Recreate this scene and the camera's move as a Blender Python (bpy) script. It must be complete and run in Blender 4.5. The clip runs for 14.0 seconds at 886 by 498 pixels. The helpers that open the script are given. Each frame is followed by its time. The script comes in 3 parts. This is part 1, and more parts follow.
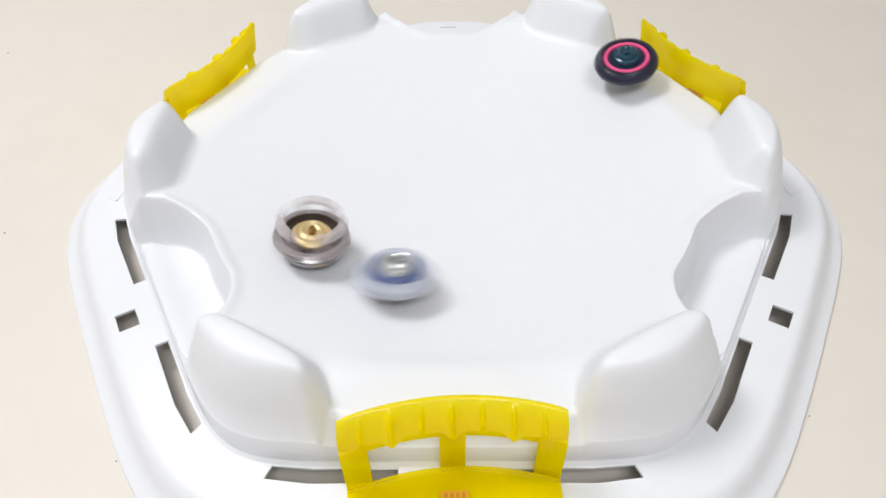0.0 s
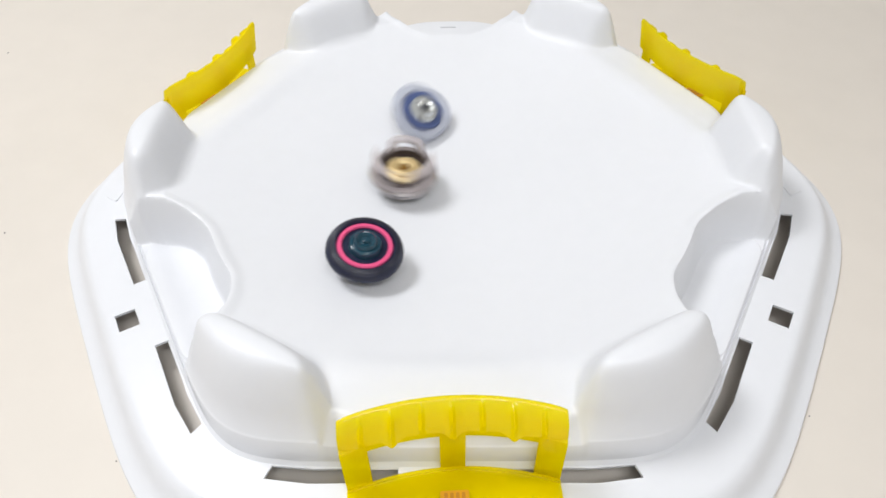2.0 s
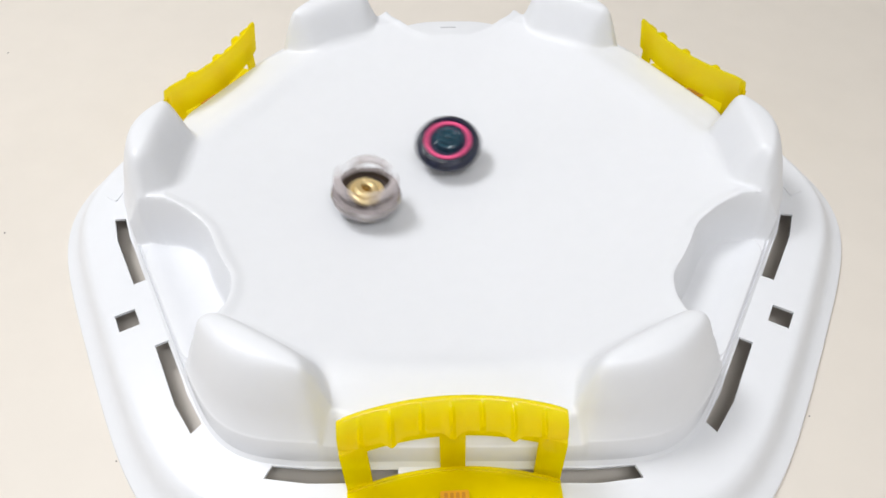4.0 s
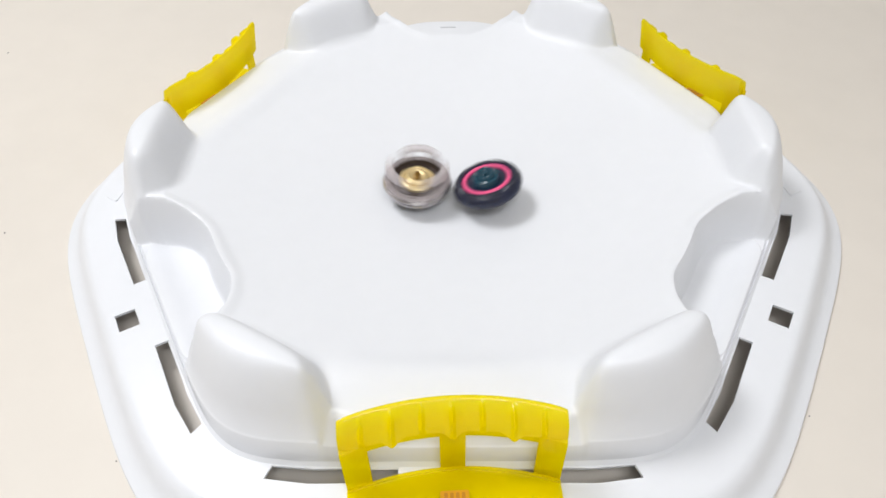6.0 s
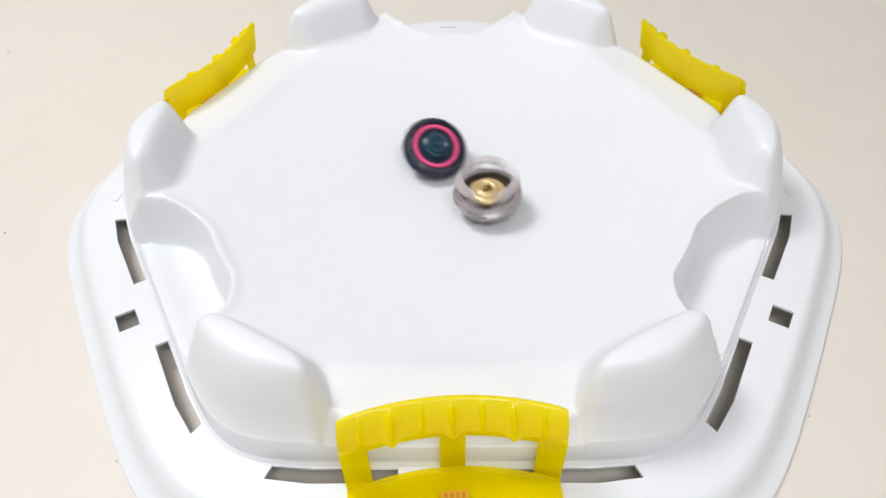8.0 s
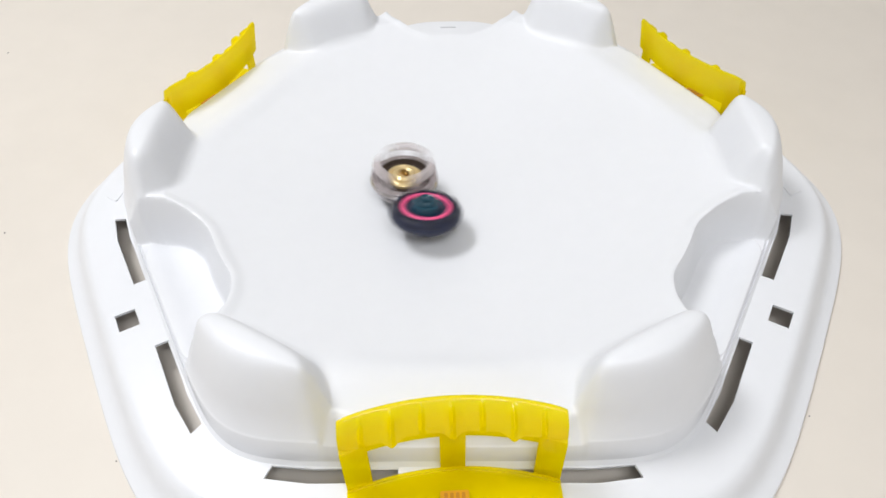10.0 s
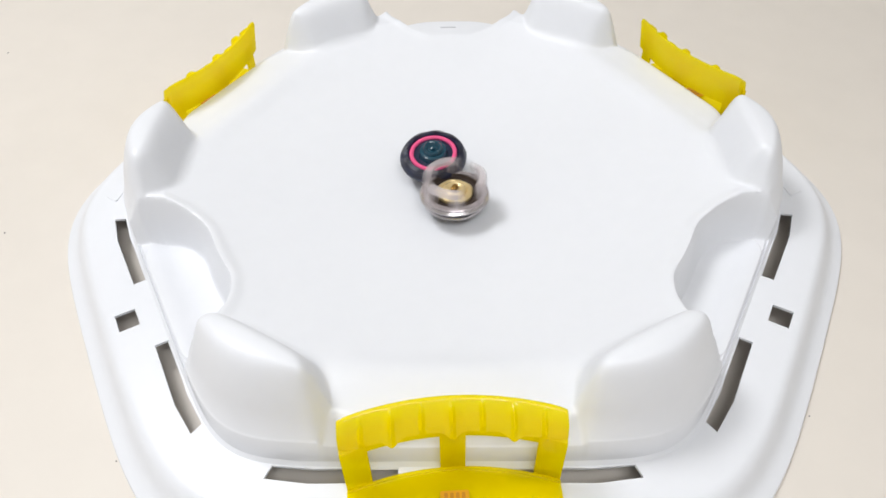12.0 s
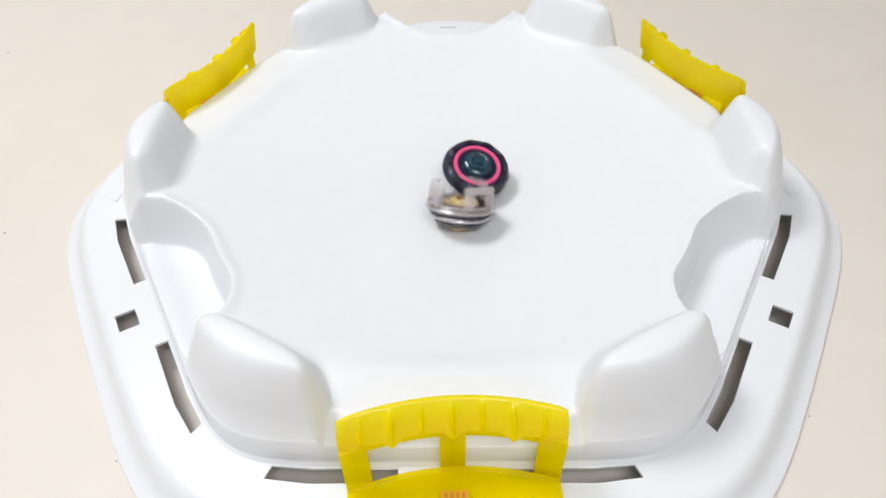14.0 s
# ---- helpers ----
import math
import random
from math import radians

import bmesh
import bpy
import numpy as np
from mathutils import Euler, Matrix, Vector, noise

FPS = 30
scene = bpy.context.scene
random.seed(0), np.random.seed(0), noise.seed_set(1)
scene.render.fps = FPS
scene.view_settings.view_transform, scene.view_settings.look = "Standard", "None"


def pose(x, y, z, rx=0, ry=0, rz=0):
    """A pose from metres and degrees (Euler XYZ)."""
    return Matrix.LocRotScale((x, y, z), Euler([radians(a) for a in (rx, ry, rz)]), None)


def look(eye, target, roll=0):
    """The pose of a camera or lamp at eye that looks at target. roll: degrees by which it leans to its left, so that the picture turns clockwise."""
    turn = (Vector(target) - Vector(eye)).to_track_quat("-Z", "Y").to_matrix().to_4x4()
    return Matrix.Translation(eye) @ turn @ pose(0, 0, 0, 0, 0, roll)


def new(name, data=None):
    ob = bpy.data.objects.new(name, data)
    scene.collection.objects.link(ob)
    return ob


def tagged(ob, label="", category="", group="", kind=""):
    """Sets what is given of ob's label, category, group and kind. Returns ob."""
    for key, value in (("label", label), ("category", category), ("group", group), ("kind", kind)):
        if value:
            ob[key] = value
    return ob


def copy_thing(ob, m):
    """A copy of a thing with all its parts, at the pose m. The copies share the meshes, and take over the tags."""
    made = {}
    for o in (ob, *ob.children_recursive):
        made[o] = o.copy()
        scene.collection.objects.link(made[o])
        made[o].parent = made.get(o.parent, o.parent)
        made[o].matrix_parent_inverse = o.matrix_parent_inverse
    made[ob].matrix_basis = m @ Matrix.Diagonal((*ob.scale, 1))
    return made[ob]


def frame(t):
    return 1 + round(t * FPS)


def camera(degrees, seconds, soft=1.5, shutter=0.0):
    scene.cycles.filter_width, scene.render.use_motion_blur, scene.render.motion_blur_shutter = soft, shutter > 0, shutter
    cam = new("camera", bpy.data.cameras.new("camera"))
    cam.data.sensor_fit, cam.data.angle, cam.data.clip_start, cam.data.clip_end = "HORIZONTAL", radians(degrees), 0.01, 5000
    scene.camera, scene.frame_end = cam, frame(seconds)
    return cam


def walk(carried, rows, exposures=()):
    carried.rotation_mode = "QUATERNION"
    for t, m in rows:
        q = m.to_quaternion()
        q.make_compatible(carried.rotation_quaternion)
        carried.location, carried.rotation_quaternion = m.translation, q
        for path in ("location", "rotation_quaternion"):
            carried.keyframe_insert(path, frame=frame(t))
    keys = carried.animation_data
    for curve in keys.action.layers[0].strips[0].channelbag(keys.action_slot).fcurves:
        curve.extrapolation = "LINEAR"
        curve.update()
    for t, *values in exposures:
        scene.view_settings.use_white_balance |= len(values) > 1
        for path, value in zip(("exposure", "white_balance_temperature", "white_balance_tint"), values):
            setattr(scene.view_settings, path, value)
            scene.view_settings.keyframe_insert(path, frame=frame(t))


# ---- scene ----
# ---- camera ----
cam = camera(64.98, 14.0, soft=1.6, shutter=0.5)
EYE = Matrix.Translation((0.0008, -0.3962, 0.3650)) @ pose(0, 0, 0, 0, 0, 1.15) @ pose(0, 0, 0, 43.89, 0, 0) @ pose(0, 0, 0, 0, 0, -1.256)
walk(cam, [(0, EYE), (14.0, EYE)], exposures=[(0, 0.0), (14.0, 0.0)])

# ---- light ----
world = bpy.data.worlds.new("room_air")
world.use_nodes = True
world.node_tree.nodes["Background"].inputs[0].default_value = (1.0, 0.99, 0.98, 1)
world.node_tree.nodes["Background"].inputs[1].default_value = 0.3
scene.world = world


def area_lamp(name, eye, target, size, size_y, watts, colour):
    data = bpy.data.lights.new(name, "AREA")
    data.shape, data.size, data.size_y, data.energy, data.color = "RECTANGLE", size, size_y, watts, colour
    ob = new(name, data)
    ob.matrix_world = look(eye, target)
    return ob


area_lamp("ceiling_or_fill_lamp", (-0.72, 0.20, 1.66), (-0.1, 0.02, 0), 0.6, 0.6, 27.4, (0.97, 0.985, 1.0))
# added fill with no known source, brightens the arena's front walls and catch
area_lamp("ceiling_or_fill_lamp", (0.22, -0.90, 1.66), (0.05, -0.1, 0), 0.9, 0.6, 19.6, (0.97, 0.985, 1.0))


# ---- materials ----
def material(name, colour, rough=0.4, metal=0.0, grain=0.0, scale=60.0, bump=0.0, alpha=1.0):
    mat = bpy.data.materials.new(name)
    mat.use_nodes = True
    nodes, links = mat.node_tree.nodes, mat.node_tree.links
    bsdf = nodes["Principled BSDF"]
    bsdf.inputs["Base Color"].default_value = (*colour, 1)
    bsdf.inputs["Roughness"].default_value = rough
    bsdf.inputs["Metallic"].default_value = metal
    bsdf.inputs["IOR"].default_value = 1.46
    bsdf.inputs["Alpha"].default_value = alpha
    coord = nodes.new("ShaderNodeTexCoord")
    fine = nodes.new("ShaderNodeTexNoise")
    fine.inputs["Scale"].default_value, fine.inputs["Detail"].default_value = scale, 5
    links.new(coord.outputs["Object"], fine.inputs["Vector"])
    if grain:
        broad = nodes.new("ShaderNodeTexNoise")
        broad.inputs["Scale"].default_value, broad.inputs["Detail"].default_value = scale / 14, 3
        links.new(coord.outputs["Object"], broad.inputs["Vector"])
        mean = nodes.new("ShaderNodeMath")
        mean.operation = "ADD"
        links.new(fine.outputs["Fac"], mean.inputs[0])
        links.new(broad.outputs["Fac"], mean.inputs[1])
        ramp = nodes.new("ShaderNodeMapRange")
        ramp.inputs["From Min"].default_value, ramp.inputs["From Max"].default_value = 0.6, 1.4
        ramp.inputs["To Min"].default_value, ramp.inputs["To Max"].default_value = 1 - grain, 1 + grain
        links.new(mean.outputs[0], ramp.inputs["Value"])
        tint = nodes.new("ShaderNodeVectorMath")
        tint.operation = "SCALE"
        tint.inputs[0].default_value = colour
        links.new(ramp.outputs[0], tint.inputs["Scale"])
        links.new(tint.outputs[0], bsdf.inputs["Base Color"])
        gloss = nodes.new("ShaderNodeMapRange")
        gloss.inputs["From Min"].default_value, gloss.inputs["From Max"].default_value = 0.3, 0.7
        gloss.inputs["To Min"].default_value, gloss.inputs["To Max"].default_value = max(rough - 0.06, 0.02), rough + 0.08
        links.new(broad.outputs["Fac"], gloss.inputs["Value"])
        links.new(gloss.outputs[0], bsdf.inputs["Roughness"])
    if bump:
        relief = nodes.new("ShaderNodeBump")
        relief.inputs["Strength"].default_value, relief.inputs["Distance"].default_value = bump, 0.0006
        links.new(fine.outputs["Fac"], relief.inputs["Height"])
        links.new(relief.outputs["Normal"], bsdf.inputs["Normal"])
    return mat


WHITE = material("white_plastic", (0.785, 0.795, 0.832), 0.34, grain=0.012, scale=90, bump=0.02)
TABLE = material("beige_tabletop", (0.705, 0.652, 0.592), 0.5, grain=0.025, scale=30, bump=0.05)
PLASTER = material("painted_wall", (0.78, 0.77, 0.75), 0.8, grain=0.02, scale=8)
YELLOW = material("yellow_plastic", (1.0, 0.86, 0.0), 0.08, grain=0.015, scale=40)


def see_through(mat, tint, scatter, clear):
    """Lets part of the light through: scatter of it diffused, clear of it straight."""
    nodes, links = mat.node_tree.nodes, mat.node_tree.links
    surface = nodes["Principled BSDF"].outputs[0]
    for kind, share in (("ShaderNodeBsdfTranslucent", scatter), ("ShaderNodeBsdfTransparent", clear)):
        if share:
            veil = nodes.new(kind)
            veil.inputs["Color"].default_value = (*tint, 1)
            blend = nodes.new("ShaderNodeMixShader")
            blend.inputs["Fac"].default_value = share
            links.new(surface, blend.inputs[1])
            links.new(veil.outputs[0], blend.inputs[2])
            surface = blend.outputs[0]
    links.new(surface, nodes["Material Output"].inputs["Surface"])


see_through(WHITE, (0.85, 0.85, 0.85), 0.03, 0.0)
see_through(YELLOW, (1.0, 0.92, 0.01), 0.34, 0.46)


def polish(mat, share, rough):
    """A clear gloss over the whole surface."""
    nodes, links = mat.node_tree.nodes, mat.node_tree.links
    nodes["Principled BSDF"].inputs["Specular IOR Level"].default_value = 0.0
    end = nodes["Material Output"].inputs["Surface"]
    shine, blend = nodes.new("ShaderNodeBsdfGlossy"), nodes.new("ShaderNodeMixShader")
    shine.inputs["Roughness"].default_value, blend.inputs["Fac"].default_value = rough, share
    links.new(end.links[0].from_socket, blend.inputs[1])
    links.new(shine.outputs[0], blend.inputs[2])
    links.new(blend.outputs[0], end)


polish(YELLOW, 0.035, 0.08)
AMBER = material("amber_plastic", (0.66, 0.32, 0.0), 0.5, grain=0.05, scale=200)
RUST = material("dark_amber_plastic", (0.48, 0.20, 0.005), 0.35, grain=0.05, scale=200)
NAVY = material("navy_plastic", (0.008, 0.012, 0.040), 0.36, grain=0.2, scale=300)
BLACK = material("black_plastic", (0.013, 0.013, 0.024), 0.3, grain=0.2, scale=300)
PINK = material("pink_plastic", (0.80, 0.095, 0.25), 0.4, grain=0.05, scale=300)
TEAL = material("teal_plastic", (0.014, 0.056, 0.085), 0.14, grain=0.15, scale=300)
GOLD = material("gold_plastic", (0.66, 0.51, 0.26), 0.34, 0.35, grain=0.06, scale=300)
BRASS = material("brass_stud", (0.26, 0.14, 0.03), 0.3, 0.6, grain=0.1, scale=300)
STEEL = material("cast_metal", (0.52, 0.49, 0.50), 0.27, 0.95, grain=0.08, scale=400)
GUNMETAL = material("dark_metal", (0.07, 0.07, 0.08), 0.3, 0.7, grain=0.1, scale=400)
ROSE = material("clear_rose_plastic", (0.46, 0.41, 0.42), 0.24, 0.5, grain=0.06, scale=300, alpha=0.92)
CLEAR = material("clear_plastic", (0.67, 0.61, 0.62), 0.12, grain=0.03, scale=300, alpha=0.44)
BROWN = material("brown_plastic", (0.035, 0.022, 0.017), 0.35, grain=0.1, scale=300)
LILAC = material("frosted_lilac_plastic", (0.58, 0.61, 0.71), 0.3, grain=0.04, scale=300, alpha=0.64)
BLUE = material("blue_plastic", (0.075, 0.105, 0.24), 0.35, grain=0.1, scale=300)
SILVER = material("silver_plastic", (0.58, 0.60, 0.60), 0.2, 0.7, grain=0.06, scale=300)


# ---- building helpers ----
def part(name, bm, mat, parent=None, label="", smooth=True):
    bmesh.ops.recalc_face_normals(bm, faces=bm.faces)
    mesh = bpy.data.meshes.new(name)
    bm.to_mesh(mesh)
    bm.free()
    mesh.materials.append(mat)
    if smooth:
        mesh.polygons.foreach_set("use_smooth", [True] * len(mesh.polygons))
        mesh.set_sharp_from_angle(angle=radians(38))
    ob = new(name, mesh)
    if parent is not None:
        ob.parent = parent
    return tagged(ob, label)


def box(bm, x0, x1, y0, y1, z0, z1, bevel=0.0):
    made = bmesh.ops.create_cube(bm, size=1.0)["verts"]
    for v in made:
        v.co = Vector((x0 + (v.co.x + 0.5) * (x1 - x0), y0 + (v.co.y + 0.5) * (y1 - y0), z0 + (v.co.z + 0.5) * (z1 - z0)))
    if bevel:
        edges = list({e for v in made for e in v.link_edges})
        bmesh.ops.bevel(bm, geom=edges, offset=bevel, segments=2, affect="EDGES")
    return made


def smooth_step(a, b, x):
    t = min(max((x - a) / (b - a), 0.0), 1.0)
    return t * t * (3 - 2 * t)


def grid_faces(bm, rings, closed_v=True):
    """Quads between rings of vertices."""
    for a, b in zip(rings, rings[1:]):
        n = len(a)
        for i in range(n if closed_v else n - 1):
            j = (i + 1) % n
            bm.faces.new((a[i], a[j], b[j], b[i]))


def lathe(bm, profile, segments=64, wave=None):
    """A turned solid; profile rows are (radius, height) from the bottom axis to the top axis; wave(angle, k) scales the radius of row k."""
    rings = []
    for k, (r, z) in enumerate(profile):
        ring = []
        for i in range(segments):
            a = 2 * math.pi * i / segments
            f = wave(a, k) if wave else 1.0
            ring.append(bm.verts.new((max(r, 1e-5) * f * math.cos(a), max(r, 1e-5) * f * math.sin(a), z)))
        rings.append(ring)
    grid_faces(bm, rings)
    bm.faces.new(rings[0][::-1])
    bm.faces.new(rings[-1])


def torus_band(bm, profile, segments=72, wave=None):
    """A closed ring; profile is a closed loop of (radius, height)."""
    rings = []
    for i in range(segments):
        a = 2 * math.pi * i / segments
        f = wave(a) if wave else 1.0
        rings.append([bm.verts.new((r * f * math.cos(a), r * f * math.sin(a), z)) for r, z in profile])
    rings.append(rings[0])
    grid_faces(bm, rings)


# ---- room ----
TABLE_TOP = -0.006


def plain_wall(name, x0, x1, y0, y1, z0, z1):
    bm = bmesh.new()
    box(bm, x0, x1, y0, y1, z0, z1)
    return tagged(part(name, bm, PLASTER, smooth=False), "plain off-white painted wall", "wall", kind="structure")


plain_wall("wall_north", -1.7, 1.7, 1.6, 1.7, -0.75, 1.7)
plain_wall("wall_south", -1.7, 1.7, -1.7, -1.6, -0.75, 1.7)
plain_wall("wall_west", -1.7, -1.6, -1.6, 1.6, -0.75, 1.7)
plain_wall("wall_east", 1.6, 1.7, -1.6, 1.6, -0.75, 1.7)
bm = bmesh.new()
box(bm, -1.7, 1.7, -1.7, 1.7, 1.7, 1.8)
tagged(part("ceiling", bm, PLASTER, smooth=False), "plain off-white ceiling", "ceiling", kind="structure")
bm = bmesh.new()
box(bm, -1.7, 1.7, -1.7, 1.7, -0.85, -0.75)
tagged(part("floor", bm, PLASTER, smooth=False), "plain pale floor under the table", "floor", kind="structure")


def build_table():
    table = tagged(new("table"), "smooth beige laminate table under the white arena", "table")
    bm = bmesh.new()
    box(bm, -1.0, 1.0, -0.75, 0.95, TABLE_TOP - 0.03, TABLE_TOP, 0.004)
    part("tabletop", bm, TABLE, table)
    for x in (-0.93, 0.93):
        for y in (-0.68, 0.88):
            bm = bmesh.new()
            box(bm, x - 0.025, x + 0.025, y - 0.025, y + 0.025, -0.75, TABLE_TOP - 0.03, 0.003)
            part("leg", bm, TABLE, table)


build_table()

# ---- arena ----
FLANGE = 0.0144     # top of the flat skirt
LOBES, CATCHES, POCKETS = range(0, 360, 60), (30, 150, 270), (90, 210, 330)


def hexagon(angle, apothem, power):
    """Radius of a rounded hexagon whose sides face 30, 90, ... degrees."""
    total = sum(max(math.cos(angle - radians(s)), 0.0) ** power for s in range(30, 360, 60))
    return apothem * total ** (-1 / power)


def bowl(r):
    return 0.014 + 0.93 * r * r


def off_axis(angle, axes):
    """Degrees to the nearest of the axes."""
    a = math.degrees(angle) % 360
    return min(abs((a - s + 180) % 360 - 180) for s in axes)


LOBE_TOP = 0.0812


def dish_height(r, angle):
    """Height of the moulded bowl, with its six raised lobes, three flat exits and three sunk pockets."""
    z = bowl(min(r, 0.200))
    catch_d, pocket_d, lobe_d = off_axis(angle, CATCHES), off_axis(angle, POCKETS), off_axis(angle, LOBES)
    # the bowl flattens towards the catches
    deep, side = r * math.cos(radians(catch_d)), r * math.sin(radians(catch_d))
    if catch_d < 40:
        z += (0.0455 - z) * smooth_step(0.164, 0.190, deep) * smooth_step(0.086, 0.064, side)
    # pockets, with a beaded, double-curved inner lip and a low outer lip
    deep, side = r * math.cos(radians(pocket_d)), r * math.sin(radians(pocket_d))
    if pocket_d < 35 and r > 0.12:
        gap = pocket_gap(deep, side, angle)
        z += 0.0014 * math.exp(-((gap - 0.005) / 0.004) ** 2)
        inside = 0.5 * smooth_step(0.0025, -0.0070, gap) + 0.5 * min(max((0.0025 - gap) / 0.0085, 0.0), 1.0)
        z += (0.0135 - z) * inside
        z += 0.0045 * smooth_step(0.1980, 0.2150, deep) * inside
    # lobes
    deep, side = r * math.cos(radians(lobe_d)), r * math.sin(radians(lobe_d))
    flare, soft = (0.95, 0.010) if catch_d < pocket_d else (0.68, 0.0095)
    half = (0.0300 if catch_d < pocket_d else 0.0297) + flare * max(deep - 0.193, 0)
    w = smooth_step(half + 0.004, half - soft, side) * smooth_step(0.1895, 0.2075, deep)
    z += (LOBE_TOP - 3.0 * side * side - z) * w
    return z


def pocket_gap(deep, side, angle):
    """Distance from a pocket's rounded edge, negative inside it; the pocket at the back is smaller."""
    small = 1.0 if off_axis(angle, (90,)) < 60 else 0.0
    deep, side = deep - 0.0085 * small, side + 0.008 * small
    lip = 0.1765 - 0.0010 * math.exp(-((side - 0.022) / 0.011) ** 2)
    across = (side - 0.050 - 0.5 * (deep - 0.176)) / 1.12
    k = 0.024
    return math.hypot(max(lip - deep + k, 0), max(across + k, 0)) - k


def wall_radius(angle):
    """Where the steep walls of pockets and lobes stand."""
    d = radians(off_axis(angle, POCKETS))
    r = 0.165
    while r < 0.199 and pocket_gap(r * math.cos(d), r * math.sin(d), angle) > 0:
        r += 0.0004
    return r


def soften_lobes(rings, angles, rounds=34):
    """Rounds the moulded edges of the raised lobes."""
    place = np.array([[v.co for v in ring] for ring in rings])
    weight = np.array([smooth_step(17.5, 13.0, off_axis(a, LOBES)) for a in angles])[None, :, None]
    for _ in range(rounds):
        mean = (np.roll(place, 1, 1) + np.roll(place, -1, 1))[1:-1] + place[:-2] + place[2:]
        high = np.clip((place[1:-1, :, 2:] - 0.052) / 0.014, 0.0, 1.0)
        place[1:-1] += 0.6 * weight * high * (mean / 4 - place[1:-1])
    for ring, row in zip(rings, place):
        for v, spot in zip(ring, row):
            v.co = spot


def build_dish(arena):
    bm = bmesh.new()
    n = 1440
    angles = [2 * math.pi * i / n for i in range(n)]
    centre = bm.verts.new((0, 0, bowl(0)))
    rings = []
    for r in [0.012 * k for k in range(1, 12)] + [0.138 + 0.003 * k for k in range(7)]:
        rings.append([bm.verts.new((r * math.cos(a), r * math.sin(a), dish_height(r, a))) for a in angles])
    steps = 40
    outer = [[] for _ in range(steps + 10)]
    for a in angles:
        rim = 0.208 if off_axis(a, CATCHES) < 30 else 0.2165
        top_r = hexagon(a, 0.2008 + (rim - 0.2008) * smooth_step(9.5, 18.5, off_axis(a, LOBES)), 16)
        foot = hexagon(a, 0.2195, 16)
        c, s = math.cos(a), math.sin(a)
        wall = wall_radius(a)
        marks = [0.156 + (wall - 0.006 - 0.156) * k / 10 for k in range(1, 11)] + [wall - 0.006 + 0.015 * k / 18 for k in range(1, 19)]
        marks += [wall + 0.009 + (top_r - wall - 0.009) * k / 12 for k in range(1, 13)]
        for k, r in enumerate(marks):
            outer[k].append(bm.verts.new((r * c, r * s, dish_height(r, a))))
        z = dish_height(top_r, a)
        tall = max(z - FLANGE, 0.001)
        round_r = min(0.007, tall * 0.4)
        for k in range(1, 6):
            f = radians(14 * k)
            r = top_r + round_r * math.sin(f)
            outer[steps + k - 1].append(bm.verts.new((r * c, r * s, z - round_r * (1 - math.cos(f)))))
        low, start = z - round_r * (1 - math.cos(radians(70))), top_r + round_r * math.sin(radians(70))
        ledge = min(0.0335, FLANGE + (low - FLANGE) * 0.6)
        edge = start + (foot - 0.0022 - start) * 0.9
        spots = ((edge, ledge + 0.0012), (edge + 0.001, ledge + 0.0002), (edge + 0.0016, ledge - 0.0006), (foot - 0.0002, FLANGE + 0.002), (foot + 0.003, FLANGE - 0.001))
        for k, (r, h) in enumerate(spots):
            outer[steps + 5 + k].append(bm.verts.new((r * c, r * s, h)))
    soften_lobes(outer[4:steps + 7], angles)
    rings += outer
    for i in range(n):
        bm.faces.new((centre, rings[0][i], rings[0][(i + 1) % n]))
    grid_faces(bm, rings)
    return part("bowl", bm, WHITE, arena, "glossy white moulded bowl")


def slot_loops():
    """Corner loops of the openings in the skirt, seen from above."""
    loops = []
    for s in (30, 150, 210, 270, 330):
        out, along = Vector((math.cos(radians(s)), math.sin(radians(s)), 0)), Vector((-math.sin(radians(s)), math.cos(radians(s)), 0))
        loops.append([out * r + along * u for u, r in ((-0.0074, 0.2344), (0.0074, 0.2344), (0.0074, 0.2472), (-0.0074, 0.2472))])
        for m in (-1, 1):
            loops.append([out * r + along * u * m for u, r in ((0.0292, 0.2215), (0.075, 0.2225), (0.0978, 0.2205), (0.1010, 0.2278), (0.077, 0.2308), (0.0292, 0.2303))])
    loops.append([Vector(p) for p in ((-0.010, 0.2505, 0), (-0.010, 0.2520, 0), (0.006, 0.2520, 0), (0.006, 0.2505, 0))])
    return loops


def skirt_edge(angle, apothem, z):
    """A corner-rounded six-sided outline, with a shallow rounded tab at the back."""
    r = hexagon(angle, apothem, 10)
    x, y = r * math.cos(angle), r * math.sin(angle)
    if y > 0:
        y += 0.0115 * math.exp(-(x / 0.044) ** 4)
    return (x, y, z)


